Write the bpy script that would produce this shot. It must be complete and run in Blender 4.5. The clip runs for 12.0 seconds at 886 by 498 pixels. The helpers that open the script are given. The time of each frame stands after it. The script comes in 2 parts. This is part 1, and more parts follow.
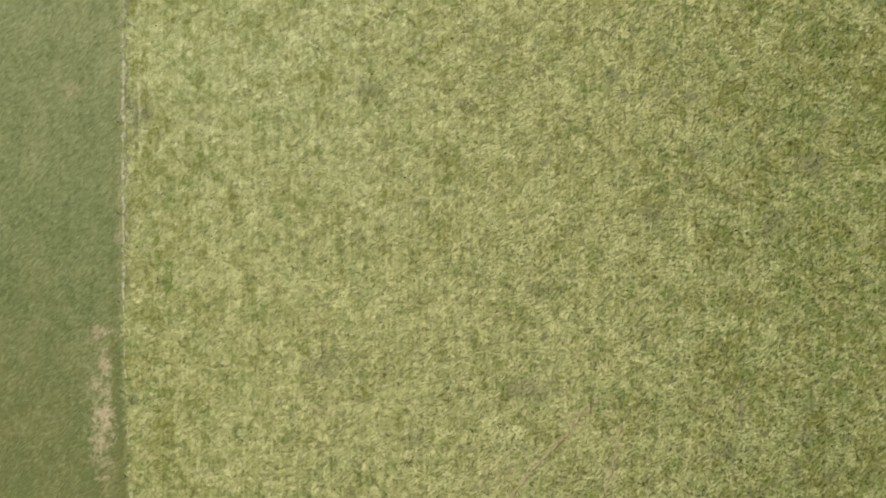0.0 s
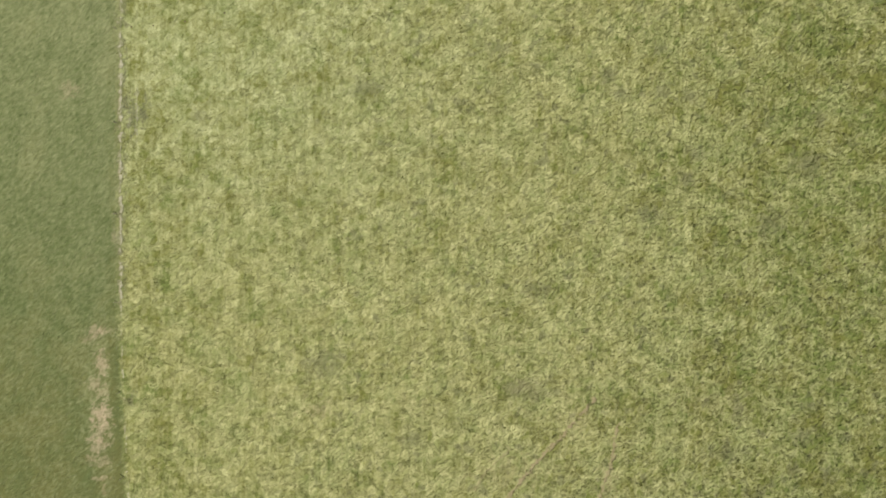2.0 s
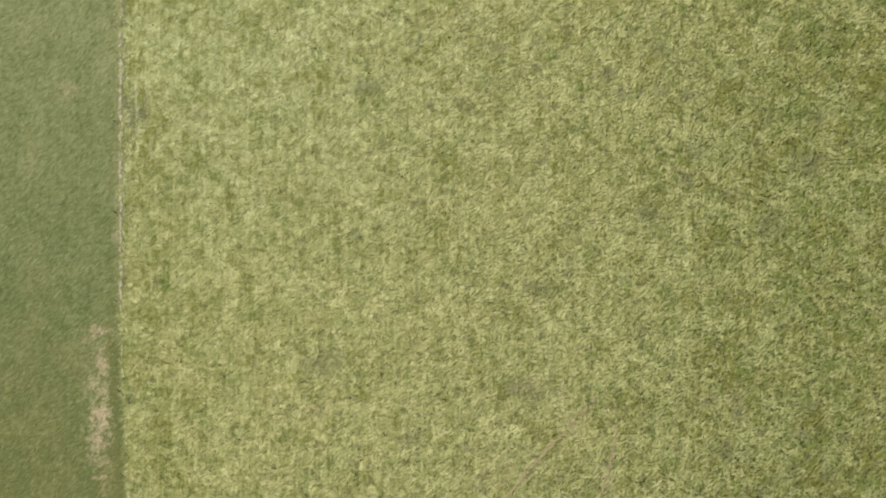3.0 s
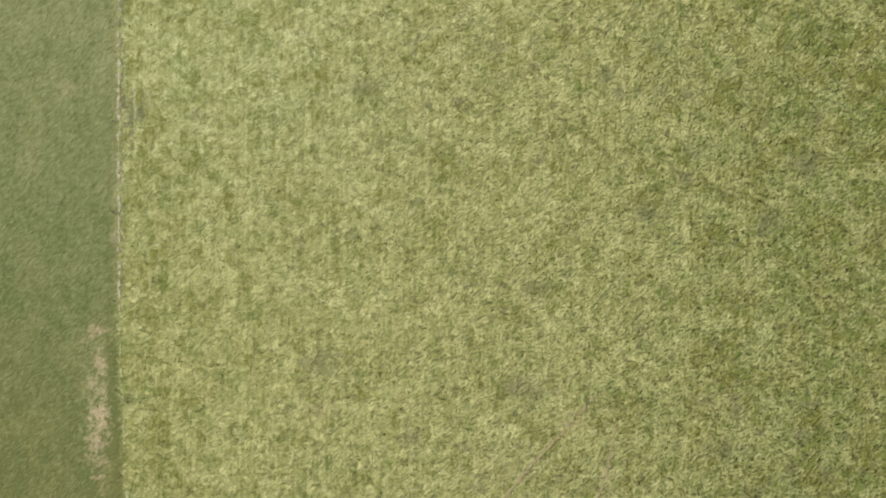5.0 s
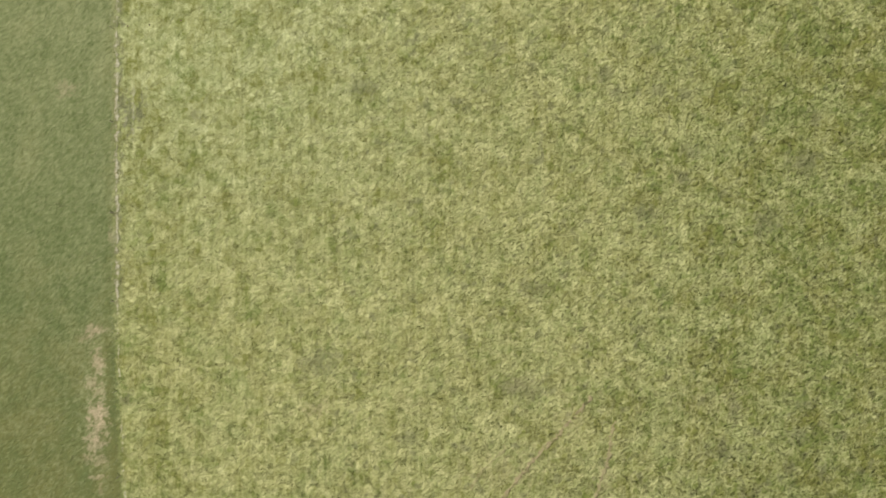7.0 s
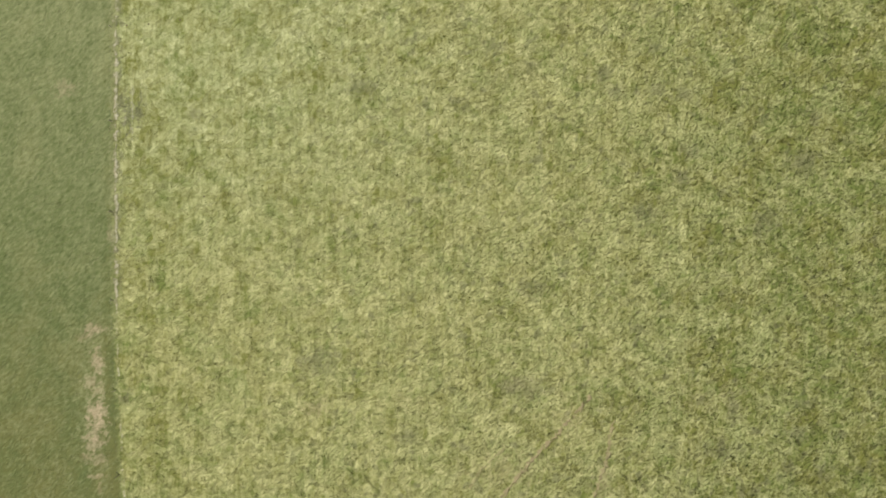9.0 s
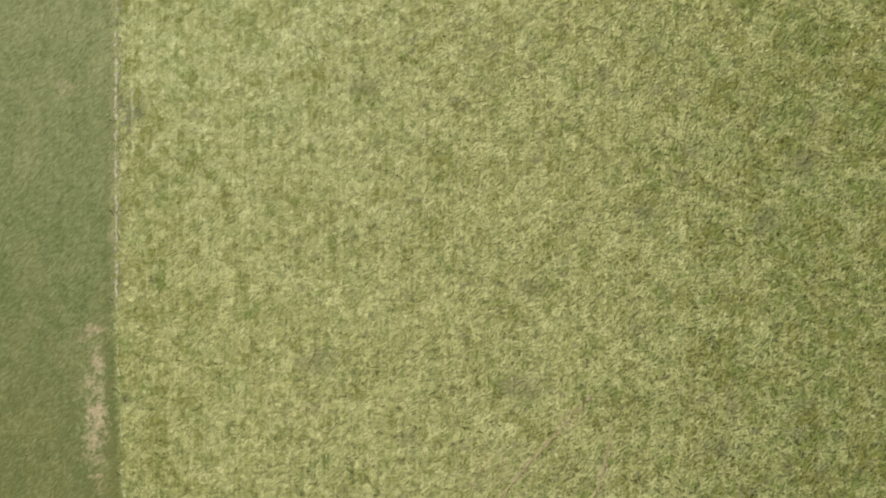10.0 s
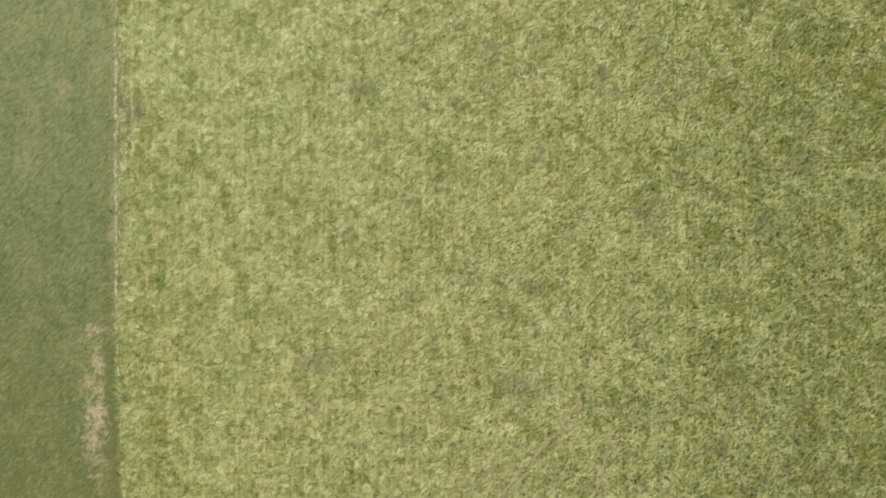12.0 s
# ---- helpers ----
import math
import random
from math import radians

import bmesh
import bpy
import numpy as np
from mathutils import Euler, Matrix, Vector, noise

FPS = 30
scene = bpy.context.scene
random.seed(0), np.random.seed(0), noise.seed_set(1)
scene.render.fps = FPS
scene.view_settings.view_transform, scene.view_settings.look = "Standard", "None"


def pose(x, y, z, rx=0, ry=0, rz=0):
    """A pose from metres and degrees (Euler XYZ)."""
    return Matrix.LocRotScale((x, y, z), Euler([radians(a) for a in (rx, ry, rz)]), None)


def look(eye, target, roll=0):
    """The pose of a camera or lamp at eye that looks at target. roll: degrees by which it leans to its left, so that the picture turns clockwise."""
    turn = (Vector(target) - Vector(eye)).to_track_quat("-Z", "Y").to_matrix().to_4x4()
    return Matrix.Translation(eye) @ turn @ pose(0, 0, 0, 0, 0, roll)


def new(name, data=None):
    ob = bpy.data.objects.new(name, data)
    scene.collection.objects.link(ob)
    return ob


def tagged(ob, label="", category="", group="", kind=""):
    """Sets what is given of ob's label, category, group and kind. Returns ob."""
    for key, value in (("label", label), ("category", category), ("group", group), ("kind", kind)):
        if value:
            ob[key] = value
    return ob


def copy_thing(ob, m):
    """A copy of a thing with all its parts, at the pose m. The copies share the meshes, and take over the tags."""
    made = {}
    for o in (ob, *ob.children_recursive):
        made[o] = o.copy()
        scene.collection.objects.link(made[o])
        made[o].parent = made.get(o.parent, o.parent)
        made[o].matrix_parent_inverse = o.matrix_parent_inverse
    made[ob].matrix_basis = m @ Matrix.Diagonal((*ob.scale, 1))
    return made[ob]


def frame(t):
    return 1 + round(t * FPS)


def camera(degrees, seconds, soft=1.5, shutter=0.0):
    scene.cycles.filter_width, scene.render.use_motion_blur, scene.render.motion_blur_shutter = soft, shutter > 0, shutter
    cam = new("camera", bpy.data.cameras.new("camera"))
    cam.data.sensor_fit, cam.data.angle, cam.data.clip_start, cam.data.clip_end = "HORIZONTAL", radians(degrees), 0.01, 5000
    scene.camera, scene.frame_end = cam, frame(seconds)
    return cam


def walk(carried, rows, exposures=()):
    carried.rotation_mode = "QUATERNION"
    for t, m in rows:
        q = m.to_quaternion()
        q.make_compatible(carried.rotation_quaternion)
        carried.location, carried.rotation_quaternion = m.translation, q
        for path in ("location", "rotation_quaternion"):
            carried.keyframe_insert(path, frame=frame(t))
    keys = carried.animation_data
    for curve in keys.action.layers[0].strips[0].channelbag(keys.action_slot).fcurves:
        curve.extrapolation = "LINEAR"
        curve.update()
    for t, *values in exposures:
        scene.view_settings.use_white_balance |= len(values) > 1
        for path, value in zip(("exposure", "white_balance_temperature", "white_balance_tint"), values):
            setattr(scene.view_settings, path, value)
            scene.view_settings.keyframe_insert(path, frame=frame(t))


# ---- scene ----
# A pasture seen from straight above: a grazed field and a mown meadow, parted by a wire fence.
# x runs across the fields, y along the fence, z up; one metre is one metre.

# ---- camera and its way: a slow drift, looking straight down ----
HEIGHT = 92.6
cam = camera(73.0, 12.0, soft=1.0)
DRIFT = [
    (0.0, -0.885, 0.200, -0.05, 0.060),
    (0.5, -0.755, 0.185, -0.04, 0.050),
    (1.0, -0.635, 0.165, -0.03, 0.040),
    (1.5, -0.540, 0.160, -0.04, 0.035),
    (2.0, -0.480, 0.160, -0.05, 0.035),
    (2.5, -0.465, 0.130, -0.07, 0.035),
    (3.0, -0.450, 0.075, -0.06, 0.035),
    (5.0, -0.180, 0.005, -0.06, 0.008),
    (5.5, -0.070, 0.003, -0.04, 0.004),
    (6.0, 0.000, 0.000, 0.00, 0.000),
    (6.5, 0.045, -0.002, 0.02, 0.000),
    (7.0, 0.115, -0.015, 0.03, -0.004),
    (9.0, 0.262, -0.135, 0.05, -0.006),
    (9.5, 0.275, -0.130, 0.07, -0.004),
    (10.0, 0.290, -0.135, 0.09, -0.004),
    (10.5, 0.265, -0.138, 0.08, -0.006),
    (11.0, 0.260, -0.132, 0.09, -0.008),
    (11.5, 0.310, -0.125, 0.11, -0.014),
    (12.0, 0.332, -0.135, 0.11, -0.018),
]
walk(cam, [(t, pose(x, y, HEIGHT + up, 0, 0, turn)) for t, x, y, up, turn in DRIFT])

# ---- sky, sun, exposure ----
SUN_EL = radians(61)
SUN_WAY = Vector((0.78, -0.62, 0)).normalized()  # towards the sun, over the ground
world = bpy.data.worlds.new("sky")
scene.world = world
world.use_nodes = True
sky = world.node_tree.nodes.new("ShaderNodeTexSky")
sky.sky_type = "NISHITA"
sky.sun_disc = False
sky.sun_elevation = SUN_EL
sky.air_density, sky.dust_density, sky.ozone_density = 0.6, 2.0, 0.4
sky.sun_rotation = math.atan2(SUN_WAY.x, SUN_WAY.y)
background = world.node_tree.nodes["Background"]
background.inputs["Strength"].default_value = 0.05
world.node_tree.links.new(sky.outputs["Color"], background.inputs["Color"])
sun_data = bpy.data.lights.new("sun", "SUN")
sun_data.energy, sun_data.angle, sun_data.color = 5.0, radians(0.53), (1.0, 0.955, 0.89)
sun = new("sun", sun_data)
to_sun = Vector((SUN_WAY.x * math.cos(SUN_EL), SUN_WAY.y * math.cos(SUN_EL), math.sin(SUN_EL)))
sun.matrix_world = look(to_sun * 200, (0, 0, 0))
scene.view_settings.exposure = 0.235


# ---- materials ----
class Nodes:
    """A small helper for writing a node material."""

    def __init__(self, name):
        self.mat = bpy.data.materials.new(name)
        self.mat.use_nodes = True
        self.tree = self.mat.node_tree
        self.bsdf = self.tree.nodes["Principled BSDF"]

    def link(self, value, socket):
        if isinstance(value, bpy.types.NodeSocket):
            self.tree.links.new(value, socket)
        else:
            socket.default_value = value

    def node(self, kind):
        return self.tree.nodes.new(kind)

    def attribute(self, name):
        n = self.node("ShaderNodeAttribute")
        n.attribute_name = name
        return n.outputs["Fac"]

    def place(self):
        return self.node("ShaderNodeNewGeometry").outputs["Position"]

    def stretched(self, scale, turn=0.0):
        n = self.node("ShaderNodeMapping")
        n.vector_type = "TEXTURE"
        self.link(self.place(), n.inputs["Vector"])
        n.inputs["Rotation"].default_value = (0, 0, turn)
        n.inputs["Scale"].default_value = scale
        return n.outputs["Vector"]

    def noise(self, scale, detail=3.0, rough=0.55, vector=None):
        n = self.node("ShaderNodeTexNoise")
        self.link(vector or self.place(), n.inputs["Vector"])
        n.inputs["Scale"].default_value = scale
        n.inputs["Detail"].default_value = detail
        n.inputs["Roughness"].default_value = rough
        return n.outputs["Fac"]

    def clumps(self, size, soft=0.3, ragged=0.9, drawn=None):
        """Plants growing in clumps: two random values for each, blending at ragged edges, and the way from its middle in sizes."""
        bend = self.node("ShaderNodeTexNoise")
        self.link(self.place(), bend.inputs["Vector"])
        bend.inputs["Scale"].default_value, bend.inputs["Detail"].default_value = 1.7 / size, 3.0
        off, add = self.node("ShaderNodeVectorMath"), self.node("ShaderNodeVectorMath")
        off.operation, add.operation = "MULTIPLY_ADD", "ADD"
        self.link(bend.outputs["Color"], off.inputs[0])
        off.inputs[1].default_value, off.inputs[2].default_value = (size * ragged,) * 3, (-0.5 * size * ragged,) * 3
        self.link(off.outputs[0], add.inputs[0])
        self.link(drawn or self.place(), add.inputs[1])
        cell, parts = self.node("ShaderNodeTexVoronoi"), self.node("ShaderNodeSeparateColor")
        cell.voronoi_dimensions, cell.feature = "2D", "SMOOTH_F1" if soft else "F1"
        self.link(add.outputs[0], cell.inputs["Vector"])
        cell.inputs["Scale"].default_value = 1 / size
        if soft:
            cell.inputs["Smoothness"].default_value = soft
        self.link(cell.outputs["Color"], parts.inputs[0])
        return parts.outputs[0], parts.outputs[1], cell.outputs["Distance"]

    def remap(self, value, a, b, c=0.0, d=1.0):
        n = self.node("ShaderNodeMapRange")
        for socket, v in zip(n.inputs, (value, a, b, c, d)):
            self.link(v, socket)
        return n.outputs["Result"]

    def math(self, op, a, b=0.0, clamp=False):
        n = self.node("ShaderNodeMath")
        n.operation, n.use_clamp = op, clamp
        self.link(a, n.inputs[0]), self.link(b, n.inputs[1])
        return n.outputs[0]

    def mix(self, fac, a, b):
        n = self.node("ShaderNodeMix")
        n.data_type = "RGBA"
        for socket, v in zip((n.inputs[0], n.inputs[6], n.inputs[7]), (fac, a, b)):
            self.link(v if isinstance(v, (float, bpy.types.NodeSocket)) else (*v, 1.0), socket)
        return n.outputs[2]

    def bump(self, height, strength, distance):
        n = self.node("ShaderNodeBump")
        n.inputs["Strength"].default_value, n.inputs["Distance"].default_value = strength, distance
        self.link(height, n.inputs["Height"])
        self.link(n.outputs["Normal"], self.bsdf.inputs["Normal"])

    def let_through(self, colour):
        """Thin blades let light through."""
        glow, both = self.node("ShaderNodeBsdfTranslucent"), self.node("ShaderNodeMixShader")
        self.link(colour, glow.inputs["Color"])
        both.inputs[0].default_value = 0.45
        self.link(self.bsdf.outputs[0], both.inputs[1])
        self.link(glow.outputs[0], both.inputs[2])
        self.link(both.outputs[0], self.tree.nodes["Material Output"].inputs["Surface"])

    def done(self, colour, rough=0.9, gloss=0.15):
        self.link(colour, self.bsdf.inputs["Base Color"])
        self.link(rough, self.bsdf.inputs["Roughness"])
        self.bsdf.inputs["Specular IOR Level"].default_value = gloss
        return self.mat


PASTURE_OLIVE = (0.124, 0.132, 0.034)
PASTURE_GREEN = (0.108, 0.133, 0.036)
PASTURE_BROWN = (0.134, 0.126, 0.041)
FLECK_SHADE = (0.066, 0.072, 0.012)
PASTURE_STRAW = (0.377, 0.374, 0.173)
TRAMPLED = (0.112, 0.115, 0.058)
PASTURE_FRESH = (0.350, 0.378, 0.165)
PASTURE_HAY = (0.362, 0.380, 0.190)
MEADOW_GREEN = (0.083, 0.104, 0.037)
MEADOW_OLIVE = (0.103, 0.108, 0.037)
MEADOW_LIGHT = (0.200, 0.215, 0.103)
SOIL_PALE = (0.365, 0.352, 0.250)
SOIL_BROWN = (0.222, 0.184, 0.102)
SOIL_DRY = (0.385, 0.305, 0.200)


def grass_colour(n):
    """Grass, straw, worn and bare ground mixed by the ground's own fields."""
    fine = n.noise(9.0, 4.0, 0.65)
    patch = n.noise(1.1, 4.0, 0.6)
    wide, wide_hue, _ = n.clumps(2.3, 0.35)
    near, near_hue, _ = n.clumps(0.95, 0.25)
    straw = n.math("ADD", n.attribute("straw"), n.remap(fine, 0.3, 0.7, -0.21, 0.21))
    straw = n.math("ADD", straw, n.remap(patch, 0.3, 0.7, -0.08, 0.08))
    straw = n.math("ADD", straw, n.remap(wide, 0.2, 0.8, -0.085, 0.085))
    straw = n.math("ADD", straw, n.remap(near, 0.1, 0.9, -0.14, 0.14), clamp=True)
    hue = n.math("ADD", n.remap(n.noise(0.16, 3.0, 0.6), 0.35, 0.65), n.remap(wide_hue, 0.2, 0.8, -0.3, 0.3))
    hue = n.math("ADD", hue, n.remap(n.attribute("fresh"), 0.0, 1.0, -0.1, 0.5), clamp=True)
    olive = n.mix(n.remap(near_hue, 0.5, 0.9, 0.0, 0.25), PASTURE_OLIVE, PASTURE_BROWN)
    pasture = n.mix(straw, n.mix(hue, olive, PASTURE_GREEN), n.mix(n.attribute("dry"), n.mix(n.attribute("fresh"), PASTURE_STRAW, PASTURE_FRESH), PASTURE_HAY))
    # small dark flecks: tussock shade painted into the colour, with ranker grass and hoof pits
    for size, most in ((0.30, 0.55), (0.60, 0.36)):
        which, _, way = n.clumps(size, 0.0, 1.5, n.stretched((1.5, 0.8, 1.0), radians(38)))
        fleck = n.math("MULTIPLY", n.remap(way, 0.10, 0.45, 1.0, 0.0), n.math("LESS_THAN", which, n.math("MULTIPLY", n.attribute("rank_flecks"), most)))
        pasture = n.mix(n.math("MULTIPLY", fleck, 0.27), pasture, FLECK_SHADE)
    worn = n.math("MULTIPLY", n.attribute("trampled"), n.remap(fine, 0.25, 0.6, 0.55, 1.0))
    pasture = n.mix(worn, pasture, TRAMPLED)
    lush = n.math("ADD", n.attribute("straw"), n.remap(fine, 0.3, 0.7, -0.2, 0.2), clamp=True)
    dry = n.math("ADD", n.attribute("dry"), n.remap(patch, 0.3, 0.7, -0.25, 0.25), clamp=True)
    meadow = n.mix(lush, n.mix(dry, MEADOW_GREEN, MEADOW_OLIVE), MEADOW_LIGHT)
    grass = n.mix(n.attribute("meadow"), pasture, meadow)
    earth = n.mix(n.attribute("meadow"), SOIL_PALE, SOIL_DRY)
    earth = n.mix(n.remap(patch, 0.3, 0.7, 0.3, 0.0), earth, (0.150, 0.120, 0.070))
    bare = n.math("MULTIPLY", n.attribute("bare"), n.remap(fine, 0.3, 0.62, 0.65, 1.0), clamp=True)
    bare = n.math("MULTIPLY", bare, n.remap(patch, 0.3, 0.7, 0.65, 1.0))
    grass = n.mix(n.math("MULTIPLY", n.attribute("path"), n.remap(fine, 0.3, 0.62, 0.7, 1.0)), grass, SOIL_BROWN)
    return n.mix(bare, grass, earth)


def ground_material():
    n = Nodes("grass_and_earth")
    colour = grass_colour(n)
    combed = n.noise(3.2, 5.0, 0.62, n.stretched((2.0, 0.9, 1.0), radians(38)))
    relief = n.math("ADD", n.math("MULTIPLY", n.noise(5.5, 3.0, 0.6), 0.75), n.math("MULTIPLY", combed, 1.8))
    relief = n.math("MULTIPLY", relief, n.remap(n.attribute("rank_flecks"), 0.0, 0.8, 0.55, 1.0))
    n.bump(relief, 1.0, 0.14)
    return n.done(colour, 0.95, 0.04)


def tuft_material():
    n = Nodes("grass_blades")
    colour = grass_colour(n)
    island = n.node("ShaderNodeNewGeometry").outputs["Random Per Island"]
    colour = n.mix(n.remap(island, 0.0, 1.0, 0.0, 0.35), colour, PASTURE_STRAW)
    n.done(colour, 0.8, 0.05)
    n.let_through(colour)
    return n.mat


def rank_material():
    n = Nodes("rank_grass_blades")
    island = n.node("ShaderNodeNewGeometry").outputs["Random Per Island"]
    colour = n.mix(island, (0.060, 0.070, 0.013), (0.115, 0.126, 0.029))
    colour = n.mix(n.remap(n.noise(0.5), 0.35, 0.65), colour, (0.090, 0.096, 0.021))
    n.let_through(colour)
    return n.done(colour, 0.85, 0.04)


# ---- the ground's fields: relief, straw, wear ----
STEP = 0.16
FINE_X, FINE_Y = 152.0, 92.0
NX, NY = int(FINE_X / STEP), int(FINE_Y / STEP)
rng = np.random.default_rng(7)


def band(short, long, along=1.0, turn=0.0, slope=1.0):
    """A random field of unit spread with features between two sizes in metres; along > 1 draws them out along the fence."""
    fx = np.fft.fftfreq(NX, STEP)[None, :]
    fy = np.fft.rfftfreq(NY, STEP)[:, None]
    white = np.fft.fft2(rng.standard_normal((NY, NX)))[: NY // 2 + 1]
    ux = fx * math.cos(turn) + fy * math.sin(turn)
    uy = (-fx * math.sin(turn) + fy * math.cos(turn)) * along
    f = np.hypot(ux, uy) + 1e-9
    gain = np.exp(-((f * short) ** 2)) * (1 - np.exp(-((f * long) ** 2))) / f**slope
    full = np.zeros((NY, NX), complex)
    full[: NY // 2 + 1] = white * gain
    out = np.fft.ifft2(full).real
    return (out - out.mean()) / out.std()


def smooth(x):
    x = np.clip(x, 0, 1)
    return x * x * (3 - 2 * x)


gx = (np.arange(NX) - NX / 2) * STEP
gy = (np.arange(NY) - NY / 2) * STEP
X, Y = np.meshgrid(gx, gy)


def fence_x(y):
    """The fence's line over the ground: straight, then slanting away."""
    return -50.84 + 0.043 * 3.0 * np.log1p(np.exp(np.clip(-(y + 9) / 3.0, -20, 16)))


def blot(x, y, rx, ry, turn=0.0, ragged=0.35):
    """A soft ragged patch round a place, 0 to 1."""
    c, s = math.cos(turn), math.sin(turn)
    u, v = ((X - x) * c + (Y - y) * s) / rx, (-(X - x) * s + (Y - y) * c) / ry
    return smooth(1.0 - np.hypot(u, v) * 0.62 + RAGGED * ragged * 0.4 + mott_small * ragged * 0.25 + mott_mid * ragged * 0.25)


def trail(points, width):
    """A worn line through some places, 0 to 1."""
    best = np.full(X.shape, 1e9)
    for (ax, ay), (bx, by) in zip(points, points[1:]):
        t = np.clip(((X - ax) * (bx - ax) + (Y - ay) * (by - ay)) / ((bx - ax) ** 2 + (by - ay) ** 2), 0, 1)
        best = np.minimum(best, np.hypot(X - ax - t * (bx - ax), Y - ay - t * (by - ay)))
    return smooth(1.3 - best / width + RAGGED * 0.5)


RAGGED = band(0.25, 2.5)
FROM_FENCE = X - fence_x(Y)
MEADOW = smooth(0.5 - (FROM_FENCE - 0.1 + RAGGED * 0.2) / 1.3)
mott_small = band(0.20, 1.2, 1.1)
mott_mid = band(0.6, 4.0, 1.1)
mott_large = band(3.0, 16.0, 1.2)
rows_along = band(0.35, 2.5, 9.0)
tussock = band(0.20, 0.9, 1.7, -0.75)
pale = smooth((band(0.45, 3.6, 1.2) - 0.1) * 0.6)
ROUGH = 0.45 + 0.75 * smooth((X + 30) / 80)
swell = band(1.0, 5.0)

# pasture: straw-coloured and green patches, paler beside the fence than far from it
STRAW = 0.372 + (0.04 + 0.035 * ROUGH) * mott_mid + 0.06 * mott_small * ROUGH + 0.05 * mott_large + 0.05 * rows_along + 0.22 * pale
STRAW += 0.05 * smooth((X + 25) / 25) - 0.22 * smooth((X - 16) / 48)
STRAW -= 0.07 * smooth(1 - FROM_FENCE / 14)
# paler clumps: x, y, half size
PALE_CLUMPS = [
    (-48.6, 16.0, 1.1), (-21.3, 32.0, 1.2), (-10.4, 36.0, 1.2), (-17.0, 28.0, 1.5), (-31.0, 24.2, 1.2), (4.0, 36.8, 1.5),
    (11.9, 28.5, 2.0), (14.1, 27.2, 1.4), (18.9, 33.8, 1.3), (24.2, 33.3, 1.4), (25.4, 28.6, 1.5), (28.5, 33.8, 1.2),
    (37.7, 36.0, 1.6), (42.1, 32.0, 1.4), (48.7, 32.9, 1.6), (44.3, 31.2, 1.1), (64.4, 36.0, 2.0), (65.3, 30.7, 1.5),
    (61.8, 25.0, 1.3), (60.9, 15.8, 1.4), (-21.3, -5.2, 1.6), (-17.9, -7.0, 1.4), (8.4, -27.0, 1.4), (25.9, -26.2, 1.3),
    (-14.4, -33.2, 1.2), (-24.0, -25.2, 1.5), (-19.6, -30.5, 1.4), (32.0, -36.7, 1.5), (66.7, -24.6, 1.0), (66.5, -22.4, 0.8),
]
for x, y, half in PALE_CLUMPS:
    STRAW += 0.24 * blot(x, y, half * 0.8, half * 0.8, 0.0, 1.0)
# fainter, wider pale places
for x, y, rx, ry in (
    (-9.8, -24.0, 1.2, 1.3), (-20.5, -24.2, 1.3, 1.0), (-10.0, -28.5, 1.2, 0.9), (-25.7, -18.5, 1.0, 0.8), (-12.6, -10.2, 2.4, 1.6),
    (-10.0, -2.3, 1.4, 1.1), (-1.7, 33.5, 0.9, 2.0), (-23.0, 31.7, 2.2, 1.6), (-46.7, 28.7, 2.0, 1.6), (-30.0, 36.0, 2.0, 1.4),
    (-41.4, 31.7, 1.2, 1.4), (-13.6, 36.5, 2.0, 1.2), (-27.2, 22.6, 1.6, 1.2), (-39.4, 26.6, 1.8, 1.4),
):
    STRAW += 0.15 * blot(x, y, rx, ry, 0.0, 1.0)
# greener places
for x, y, rx, ry in (
    (-40.6, 34.6, 1.2, 2.2), (-37.4, 30.8, 1.6, 1.6), (-31.6, 35.2, 1.4, 1.1), (-8.0, 30.6, 2.4, 1.6), (-12.0, 32.0, 1.6, 1.0),
    (-35.4, 27.2, 1.6, 1.2), (-7.2, -23.4, 1.2, 2.2), (-6.0, -9.0, 1.6, 1.2), (-17.0, 33.0, 1.0, 1.4),
):
    STRAW -= 0.08 * blot(x, y, rx, ry, 0.0, 1.0)
# the meadow's tone; its slanting streaks are tuft shade drawn in colour
MEADOW_TONE = 0.27 + 0.05 * smooth((X + 66) / 12) + 0.11 * band(0.25, 1.3, 1.9, -0.85) + 0.05 * mott_large + 0.05 * mott_mid + 0.0055 * Y
STRAW = STRAW * (1 - MEADOW) + MEADOW_TONE * MEADOW

# thin yellowed grass round the dry strip of the meadow
STRAW += 0.30 * MEADOW * blot(-53.9, -25.5, 2.0, 6.5, 0.0, 0.6)
# a lush corner far across the pasture
LUSH = 0.9 * blot(66.9, 39.1, 2.0, 0.9)
MEADOW, STRAW = np.maximum(MEADOW, LUSH), STRAW * (1 - LUSH) + 0.3 * LUSH

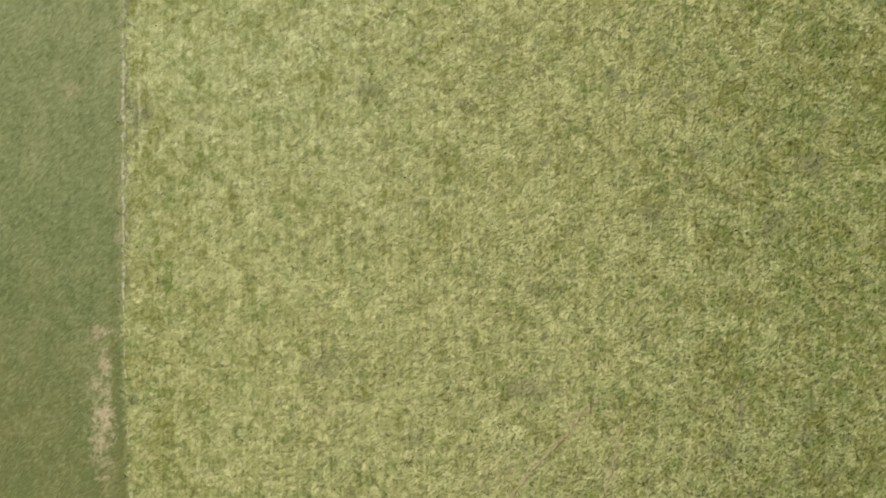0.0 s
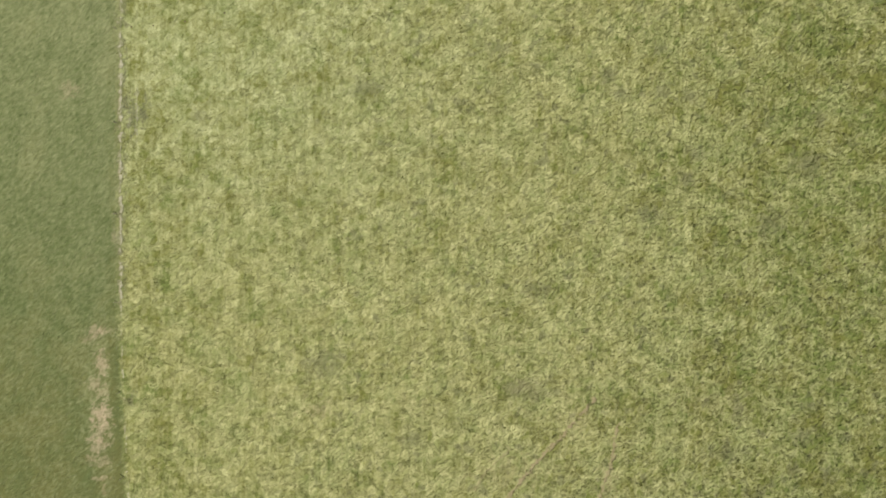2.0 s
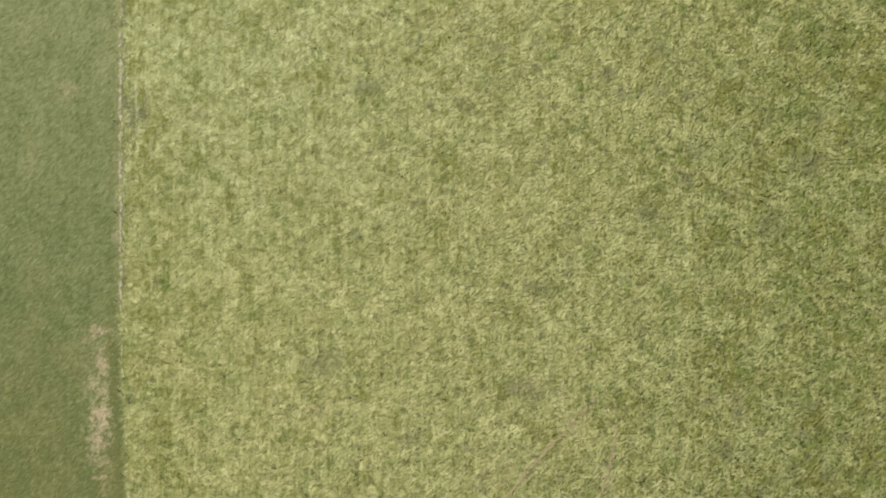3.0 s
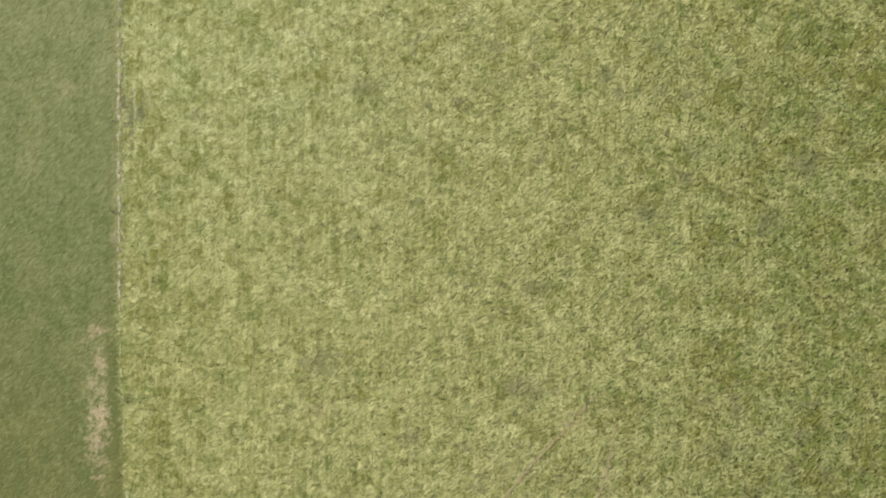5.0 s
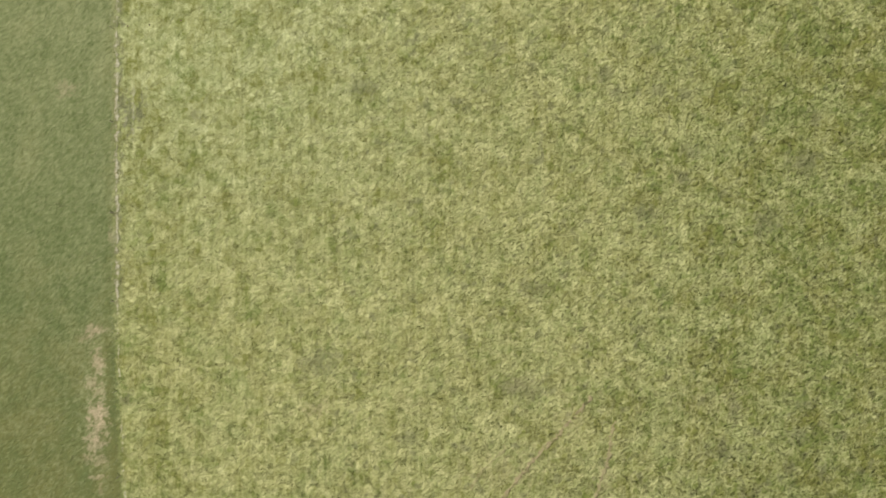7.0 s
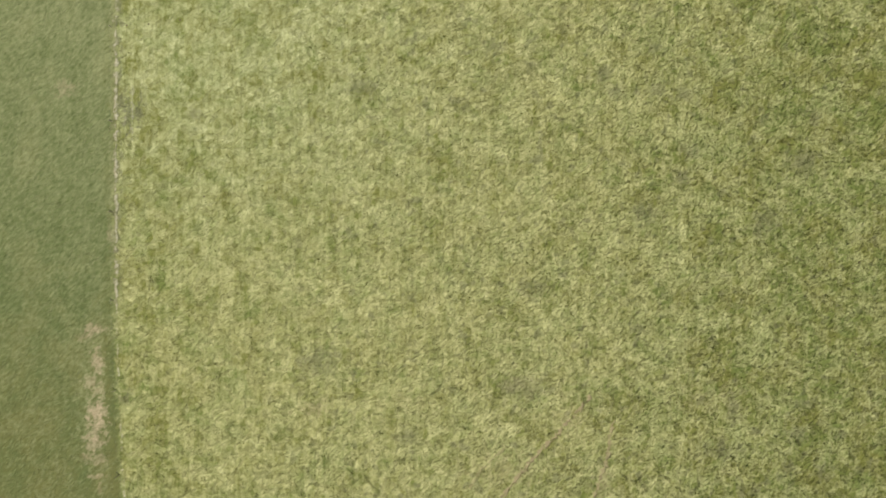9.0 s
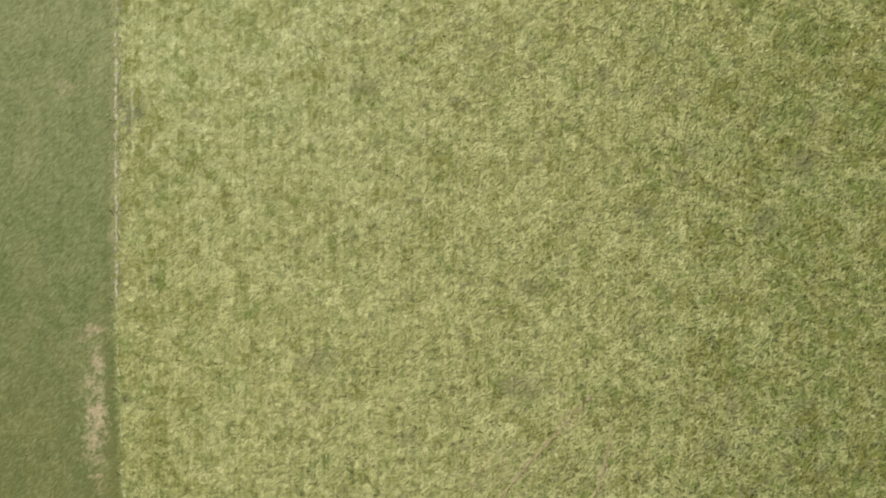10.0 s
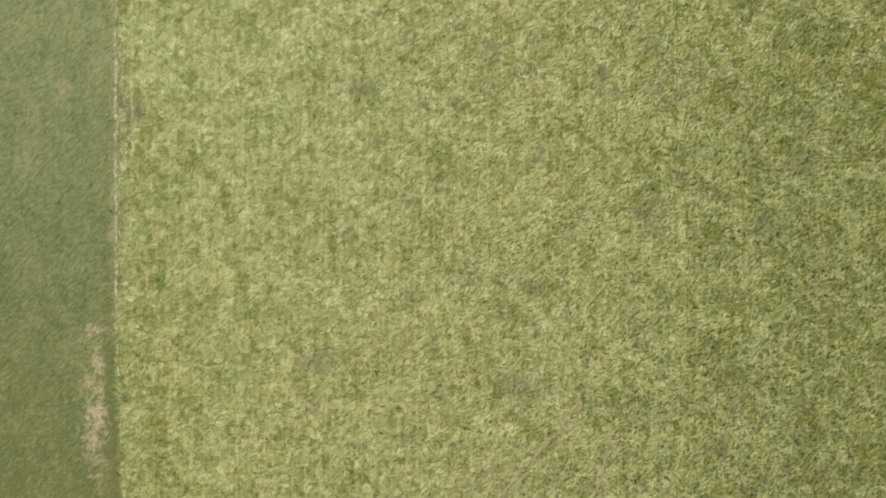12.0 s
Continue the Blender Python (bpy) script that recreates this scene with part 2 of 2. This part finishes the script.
# trodden, greyer spots: x, y, half sizes
TRODDEN = [
    (56.2, 13.2, 2.4, 1.8), (50.4, 4.0, 2.4, 2.0), (37.3, 11.0, 1.4, 1.2), (38.6, 15.0, 1.6, 1.1), (37.8, 23.8, 1.2, 1.2),
    (43.2, -31.4, 2.6, 1.4), (45.2, -24.5, 1.0, 2.0), (56.2, -24.0, 1.6, 0.9), (54.8, -28.8, 1.6, 1.2), (53.9, -34.0, 1.0, 1.4),
    (58.8, -34.4, 1.0, 1.6), (-12.6, 25.0, 2.2, 1.6), (33.0, 31.2, 1.2, 1.0), (33.2, 24.6, 1.5, 1.1), (26.9, 24.2, 1.2, 1.0),
    (13.8, -6.0, 2.2, 1.2), (-18.8, -17.5, 3.0, 2.0), (12.6, -21.6, 3.6, 1.8), (-5.4, -29.2, 1.5, 1.3), (31.3, 5.3, 2.0, 1.3), (57.8, 20.2, 0.9, 1.3),
    (25.0, 27.0, 1.3, 1.0), (-48.9, -23.0, 1.0, 1.0), (8.0, 31.2, 1.4, 1.0), (-38.2, 20.6, 1.1, 0.8),
]
TRAMPLE = np.zeros_like(X)
for x, y, rx, ry in TRODDEN:
    TRAMPLE = np.maximum(TRAMPLE, 0.66 * blot(x, y, rx, ry))
TRAMPLE = np.maximum(TRAMPLE, 0.55 * smooth((band(0.8, 6.0, 1.0) - 1.2) * 0.9) * smooth((X + 40) / 30))
# ruts and poached ground beside the fence
for x, y, rx, ry in ((-48.4, 21.0, 1.0, 2.4), (-46.9, 21.4, 0.8, 2.0), (-49.6, 22.4, 0.6, 1.4)):
    TRAMPLE = np.maximum(TRAMPLE, 0.95 * blot(x, y, rx, ry, 0.0, 0.6))
WORN = band(0.5, 3.0, 2.0)
VERGE = smooth(1.25 - np.abs(FROM_FENCE - 0.35) / 0.85 + 0.35 * RAGGED + 0.35 * WORN) * smooth((Y + 14) / 10)
TRAMPLE = np.maximum(TRAMPLE * (1 - MEADOW), 0.75 * VERGE)
BARE = 0.95 * smooth(0.85 - np.abs(FROM_FENCE - 0.46 - 0.02 * mott_mid) / 0.40 + 0.28 * RAGGED + 0.30 * WORN - 0.6 * smooth((-6 - Y) / 8) - 0.25 * smooth((Y - 27) / 6))
for x, y, rx, ry, full in (
    (-53.3, -25.6, 1.25, 2.0, 0.95), (-53.6, -29.8, 1.4, 1.6, 0.75), (-53.2, -27.9, 1.1, 1.3, 0.7), (-53.9, -12.6, 1.15, 0.9, 0.7),
    (-53.3, -17.4, 0.9, 1.6, 0.75), (-54.0, -20.8, 1.2, 0.8, 0.55), (-53.2, -22.0, 1.0, 0.7, 0.45), (-55.4, -13.8, 1.0, 0.6, 0.4),
    (-52.9, -32.6, 0.9, 1.0, 0.45), (-53.2, -35.4, 1.3, 0.4, 0.55), (-54.9, -32.4, 0.8, 0.6, 0.40), (-58.2, 24.8, 1.3, 1.1, 0.42), (-51.0, 2.0, 0.7, 1.2, 0.3),
):
    BARE = np.maximum(BARE, full * blot(x, y, rx, ry, 0.0, 0.38))
# brown paths and poached places out in the pasture
PATH = np.zeros_like(X)
for x, y, rx, ry, full in (
    (-19.6, -24.8, 1.8, 0.9, 0.45), (10.0, -34.0, 4.5, 2.0, 0.28), (25.0, -36.0, 1.2, 3.0, 0.34), (41.0, -23.0, 3.5, 2.0, 0.22),
    (20.0, -26.0, 1.6, 2.2, 0.25), (12.0, -21.0, 2.2, 1.0, 0.18), (-5.2, -23.4, 2.0, 1.0, 0.16),
):
    PATH = np.maximum(PATH, full * blot(x, y, rx, ry, 0.0, 0.6))
for path, w, full in (
    (((22.9, -23.1), (18.2, -28.5), (15.1, -31.6), (12.0, -35.2), (10.4, -37.2), (8.6, -39.5)), 0.28, 1.0),
    (((26.5, -27.1), (25.4, -33.6), (23.8, -38.1), (23.0, -41.0)), 0.28, 0.85),
    (((9.7, -31.0), (6.1, -34.3), (4.5, -37.0)), 0.22, 0.55),
    (((-52.8, -36.5), (-52.6, -41.0)), 0.3, 0.4),
):
    PATH = np.maximum(PATH, full * trail(path, w))
for off, y0, y1, full in ((3.0, 16.0, 26.0, 0.5), (1.75, 18.2, 22.0, 0.5)):
    BARE = np.maximum(BARE, full * smooth(1.1 - np.abs(FROM_FENCE - off) / 0.22 + RAGGED * 0.4) * smooth((Y - y0) / 2) * smooth((y1 - Y) / 2))
STRAW = np.where(MEADOW > 0.5, STRAW - 0.25 * smooth(1 - np.abs(FROM_FENCE + 0.9) / 1.3) * (0.4 + 0.6 * smooth((-4 - Y) / 10)), STRAW)

# ranker sprigs and painted shade flecks: few in the smooth sward near the fence's far end, many across the field
RANK_FLECKS = np.clip(0.14 + 0.70 * smooth((X + 45) / 70) - 0.35 * smooth((Y - 5) / 25) * smooth((10 - X) / 40) + 0.30 * mott_mid + 0.15 * mott_large, 0.05, 1.2) * (1 - MEADOW) * (1 - BARE) * (1 - PATH)

# the meadow's sward is drier towards its worn strip, the pasture's bleached towards the fence's far end
DRY = np.clip(smooth((8 - Y) / 38) * 0.7 + 0.2 * mott_large + 0.25 * smooth(1 - np.abs(FROM_FENCE) / 2) * smooth((Y + 12) / 8), 0, 1) * MEADOW
DRY += (1 - MEADOW) * np.clip(smooth((Y + 20) / 55) * smooth((30 - X) / 75) * 1.15, 0, 1)

# fresher growth across the field, away from the fence
FRESH = np.clip(0.30 * smooth((X - 2) / 55) + 0.08 * mott_large, 0, 1)

# relief: tussocks in the pasture, shorter sward in the meadow, worn paths lie lower
HIGH = 0.050 * ROUGH * np.clip(tussock, -1.2, 2.6) + 0.05 * swell + 0.02 * mott_small
LOW = 0.022 * np.clip(band(0.22, 0.9, 1.9, -0.8), -1.5, 2.2) + 0.03 * swell
RELIEF = HIGH * (1 - MEADOW) + LOW * MEADOW
RELIEF = RELIEF * (1 - 0.6 * np.maximum(BARE, PATH)) - 0.05 * BARE - 0.05 * TRAMPLE - 0.04 * PATH


def spread(field, ix, iy):
    return field[np.ix_(iy % NY, ix % NX)]


def mesh_from(name, co, faces, fields):
    """A mesh of equal-sided faces from arrays, with point fields."""
    me = bpy.data.meshes.new(name)
    sides = faces.shape[1]
    me.vertices.add(len(co))
    me.vertices.foreach_set("co", co.astype(np.float32).ravel())
    me.loops.add(faces.size)
    me.loops.foreach_set("vertex_index", faces.astype(np.int32).ravel())
    me.polygons.add(len(faces))
    me.polygons.foreach_set("loop_start", np.arange(0, faces.size, sides, dtype=np.int32))
    for key, values in fields.items():
        me.attributes.new(key, "FLOAT", "POINT").data.foreach_set("value", values.astype(np.float32).ravel())
    me.update(calc_edges=True)
    return me


# ---- the ground: one sheet, close-meshed where it is seen, out to the horizon ----
def ground():
    reach = np.cumsum(0.4 * 1.28 ** np.arange(28))
    xs = np.concatenate((gx[0] - reach[::-1], gx, gx[-1] + reach))
    ys = np.concatenate((gy[0] - reach[::-1], gy, gy[-1] + reach))
    ix, iy = np.arange(len(xs)) - 28, np.arange(len(ys)) - 28
    px, py = np.meshgrid(xs, ys)
    co = np.stack((px, py, spread(RELIEF, ix, iy)), -1).reshape(-1, 3)
    idx = np.arange(px.size).reshape(px.shape)
    faces = np.stack((idx[:-1, :-1], idx[:-1, 1:], idx[1:, 1:], idx[1:, :-1]), -1).reshape(-1, 4)
    out = smooth(np.maximum(np.abs(px) - 74, np.abs(py) - 44) / 2)
    co[:, 2] *= 1 - out.ravel()
    fields = {"meadow": (px < fence_x(py) + 0.1) * out + spread(MEADOW, ix, iy) * (1 - out)}
    for key, field in (("straw", STRAW), ("trampled", TRAMPLE), ("bare", BARE), ("path", PATH), ("rank_flecks", RANK_FLECKS), ("dry", DRY), ("fresh", FRESH)):
        fields[key] = spread(field, ix, iy) * (1 - out) + {"straw": 0.42, "rank_flecks": 0.5}.get(key, 0.0) * out
    me = mesh_from("ground", co, faces, fields)
    me.polygons.foreach_set("use_smooth", np.ones(len(faces), bool))
    me.materials.append(ground_material())
    ob = new("ground", me)
    return tagged(ob, "grazed green and straw-coloured pasture beside a mown meadow", "ground", kind="structure")


ground()


# ---- grass tufts ----
def tufts(name, label, count, keep, tall, wide, blades, material):
    """Standing grass: each tuft a spray of bent blades."""
    x = rng.uniform(-72, 72, count * 4)
    y = rng.uniform(-42, 42, count * 4)
    ix = np.clip(((x - gx[0]) / STEP).astype(int), 0, NX - 1)
    iy = np.clip(((y - gy[0]) / STEP).astype(int), 0, NY - 1)
    chosen = np.flatnonzero(rng.uniform(0, 1, len(x)) < keep[iy, ix])[:count]
    x, y, ix, iy = x[chosen], y[chosen], ix[chosen], iy[chosen]
    m = len(x)
    size = rng.lognormal(0, 0.35, m)
    turn = rng.uniform(0, 2 * np.pi, (m, blades))
    lean = rng.uniform(0.2, 1.0, (m, blades)) * wide * size[:, None]
    high = rng.uniform(0.5, 1.0, (m, blades)) * tall * size[:, None]
    half = rng.uniform(0.010, 0.020, (m, blades)) * size[:, None]
    cx, cy = np.cos(turn), np.sin(turn)
    root = rng.uniform(0.0, 0.09, (m, blades)) * size[:, None]
    bx, by = x[:, None] + cx * root, y[:, None] + cy * root
    z0 = RELIEF[iy, ix][:, None] - 0.03 + 0 * turn
    co = np.empty((m, blades, 3, 3))
    co[..., 0, :] = np.stack((bx - cy * half, by + cx * half, z0), -1)
    co[..., 1, :] = np.stack((bx + cx * lean, by + cy * lean, z0 + high), -1)
    co[..., 2, :] = np.stack((bx + cy * half, by - cx * half, z0), -1)
    faces = np.arange(m * blades * 3).reshape(-1, 3)
    each = lambda f: np.repeat(f[iy, ix], blades * 3)
    fields = {"straw": each(STRAW), "trampled": each(TRAMPLE), "bare": each(BARE) * 0.3, "path": each(PATH) * 0.4, "meadow": each(MEADOW), "rank_flecks": each(RANK_FLECKS), "dry": each(DRY), "fresh": each(FRESH)}
    me = mesh_from(name, co.reshape(-1, 3), faces, fields)
    me.materials.append(material)
    return tagged(new(name, me), label, "grass", kind="stuff")


blade = tuft_material()
tufts("pasture_grass", "tussocky straw-green grass standing over the grazed pasture", 90000,
      (1 - MEADOW) * (1 - BARE) * (1 - 0.8 * PATH) * smooth(0.5 + 0.3 * tussock + 0.25 * mott_mid), 0.13, 0.21, 10, blade)
tufts("rank_grass", "scattered dark green sprigs of ranker grass in the pasture", 14000,
      RANK_FLECKS * smooth(0.35 + 0.4 * tussock), 0.15, 0.17, 8, rank_material())
tufts("meadow_grass", "short dense green grass of the mown meadow", 22000,
      MEADOW * (1 - BARE) * smooth(0.5 + 0.3 * mott_small), 0.08, 0.16, 9, blade)


# ---- the fence ----
def part(name, bm, material, parent, label=""):
    me = bpy.data.meshes.new(name)
    bm.to_mesh(me)
    bm.free()
    me.materials.append(material)
    ob = new(name, me)
    ob.parent = parent
    return tagged(ob, label)


def wood_material():
    n = Nodes("weathered_wood")
    grain = n.noise(14.0, 5.0, 0.7, n.stretched((0.17, 0.17, 1.7)))
    n.bump(grain, 0.5, 0.01)
    return n.done(n.mix(n.remap(grain, 0.3, 0.7), (0.14, 0.14, 0.075), (0.25, 0.245, 0.150)), 0.85, 0.2)


def wire_material():
    n = Nodes("dull_wire")
    return n.done(n.mix(n.noise(20.0), (0.13, 0.13, 0.12), (0.22, 0.21, 0.19)), 0.75, 0.2)


def knob_material():
    n = Nodes("black_insulator")
    return n.done(n.mix(n.noise(40.0), (0.015, 0.015, 0.015), (0.04, 0.04, 0.04)), 0.5, 0.4)


def height_at(x, y):
    return RELIEF[int((y - gy[0]) / STEP), int((x - gx[0]) / STEP)]


POST_Y = (48.6, 34.1, 19.6, 5.6, -8.1, -22.0, -35.1, -49.0)


def fence():
    wood, wire, black = wood_material(), wire_material(), knob_material()
    base = new("fence")
    tagged(base, "thin wire fence on mossy weathered round wooden posts between fields", "fence")
    knobs = []
    for y in POST_Y:
        x = float(fence_x(y)) - 0.1
        z = height_at(x, np.clip(y, -45, 45))
        bm = bmesh.new()
        radius, lean = rng.uniform(0.052, 0.062), (rng.uniform(-0.03, 0.03), rng.uniform(-0.03, 0.03))
        rings = []
        for h, r in ((-0.3, 1.0), (0.02, 1.05), (0.55, 0.97), (1.10, 0.93), (1.15, 0.70)):
            rings.append([bm.verts.new((x + lean[0] * h + radius * r * math.cos(a) * (1 + 0.05 * math.sin(3 * a)),
                                        y + lean[1] * h + radius * r * math.sin(a), z + h))
                          for a in np.linspace(0, 2 * math.pi, 10, endpoint=False)])
        for a, b in zip(rings, rings[1:]):
            for i in range(10):
                bm.faces.new((a[i], a[(i + 1) % 10], b[(i + 1) % 10], b[i]))
        bm.faces.new(rings[-1])
        post = part("post", bm, wood, base)
        for h in (0.95,):
            bm = bmesh.new()
            at = (x + lean[0] * h + radius + 0.02, y + lean[1] * h, z + h)
            bmesh.ops.create_cone(bm, cap_ends=True, segments=8, radius1=0.018, radius2=0.010, depth=0.04,
                                  matrix=Matrix.Translation(at) @ Matrix.Rotation(radians(90), 4, "Y"))
            part("insulator", bm, black, post, "small black insulator")
            knobs.append((h, Vector(at) + Vector((0.022, 0, 0))))
    for h in (0.95,):
        line = [p for k, p in knobs if k == h]
        bm = bmesh.new()
        rings = []
        for a, b in zip(line, line[1:]):
            for i in range(12):
                t = i / 12
                p = a.lerp(b, t) - Vector((0, 0, 0.10 * 4 * t * (1 - t)))
                rings.append([bm.verts.new((p.x + 0.0011 * math.cos(q), p.y, p.z + 0.0011 * math.sin(q))) for q in (0, 2.1, 4.2)])
        for a, b in zip(rings, rings[1:]):
            for i in range(3):
                bm.faces.new((a[i], a[(i + 1) % 3], b[(i + 1) % 3], b[i]))
        part("wire", bm, wire, base, "thin dull grey wire")


fence()


# ---- ranker tussocks in the pasture ----
def grass_tussock(material):
    """A loose round clump of bent pale blades about two metres across."""
    m = 420
    far = np.sqrt(rng.uniform(0, 1, m)) * rng.uniform(0.6, 1.0, m)
    round_ = rng.uniform(0, 2 * np.pi, m)
    x, y = far * np.cos(round_), far * np.sin(round_)
    turn = round_ + rng.normal(0, 1.1, m)
    lean, high = rng.uniform(0.08, 0.26, m), rng.uniform(0.08, 0.18, m) * (1.15 - 0.5 * far)
    half = rng.uniform(0.014, 0.026, m)
    cx, cy = np.cos(turn), np.sin(turn)
    co = np.empty((m, 3, 3))
    co[:, 0] = np.stack((x - cy * half, y + cx * half, np.full(m, -0.10)), -1)
    co[:, 1] = np.stack((x + cx * lean, y + cy * lean, high), -1)
    co[:, 2] = np.stack((x + cy * half, y - cx * half, np.full(m, -0.10)), -1)
    flat = np.zeros(m * 3)
    fields = {"straw": flat + 0.75, "trampled": flat, "bare": flat, "path": flat, "meadow": flat, "rank_flecks": flat, "dry": flat, "fresh": flat + 0.5}
    me = mesh_from("grass_tussock", co.reshape(-1, 3), np.arange(m * 3).reshape(-1, 3), fields)
    me.materials.append(material)
    return tagged(new("grass_tussock", me), "pale straw-green tussock of ranker grass in the pasture", "grass tussock", "tussocks in the pasture")


first_tussock = grass_tussock(blade)
for i, (x, y, half) in enumerate(PALE_CLUMPS):
    m = Matrix.Translation((x, y, height_at(x, y) + 0.02)) @ Matrix.Rotation(i * 1.7, 4, "Z") @ Matrix.Diagonal((half * 0.8, half * 0.8, 1, 1))
    if i == 0:
        first_tussock.matrix_world = m
        sized = half
    else:
        copy_thing(first_tussock, m @ Matrix.Diagonal((1 / (sized * 0.8), 1 / (sized * 0.8), 1, 1)))


# ---- dung pats in the grass ----
def dung_material():
    n = Nodes("dried_dung")
    crust = n.noise(30.0, 4.0, 0.7)
    n.bump(crust, 0.6, 0.02)
    return n.done(n.mix(n.remap(crust, 0.3, 0.7), (0.075, 0.062, 0.034), (0.130, 0.108, 0.062)), 0.85, 0.1)


def dung_pat():
    """A low round crust with a sunken middle and an uneven rim."""
    bm = bmesh.new()
    rings = []
    for r, h in ((1.0, -0.03), (0.93, 0.035), (0.72, 0.055), (0.42, 0.045), (0.18, 0.038)):
        rings.append([bm.verts.new((0.13 * r * math.cos(a) * (1 + 0.12 * math.sin(2 * a + 0.6) + 0.05 * math.sin(5 * a)),
                                    0.13 * r * math.sin(a) * (1 + 0.09 * math.cos(3 * a)), h + 0.006 * math.sin(4 * a + 9 * r)))
                      for a in np.linspace(0, 2 * math.pi, 16, endpoint=False)])
    for a, b in zip(rings, rings[1:]):
        for i in range(16):
            bm.faces.new((a[i], a[(i + 1) % 16], b[(i + 1) % 16], b[i]))
    bm.faces.new(rings[-1])
    me = bpy.data.meshes.new("dung_pat")
    bm.to_mesh(me)
    bm.free()
    me.polygons.foreach_set("use_smooth", np.ones(len(me.polygons), bool))
    me.materials.append(dung_material())
    return tagged(new("dung_pat", me), "dark crusted dung pat lying on the grazed grass", "dung pat", "dung pats in the pasture")


PATS = [(-45.3, 34.7, 0.3), (-34.3, 36.6, 1.9), (-40.4, 35.3, 2.4), (-48.7, 34.5, 4.4), (-36.7, 8.0, 4.0), (19.6, 34.4, 2.6), (64.2, -16.4, 5.1), (64.7, -2.2, 0.9), (63.7, -5.5, 3.3)]
first_pat = dung_pat()
for i, (x, y, turn) in enumerate(PATS):
    m = Matrix.Translation((x, y, height_at(x, y) + 0.02)) @ Matrix.Rotation(turn, 4, "Z")
    if i == 0:
        first_pat.matrix_world = m
    else:
        copy_thing(first_pat, m)
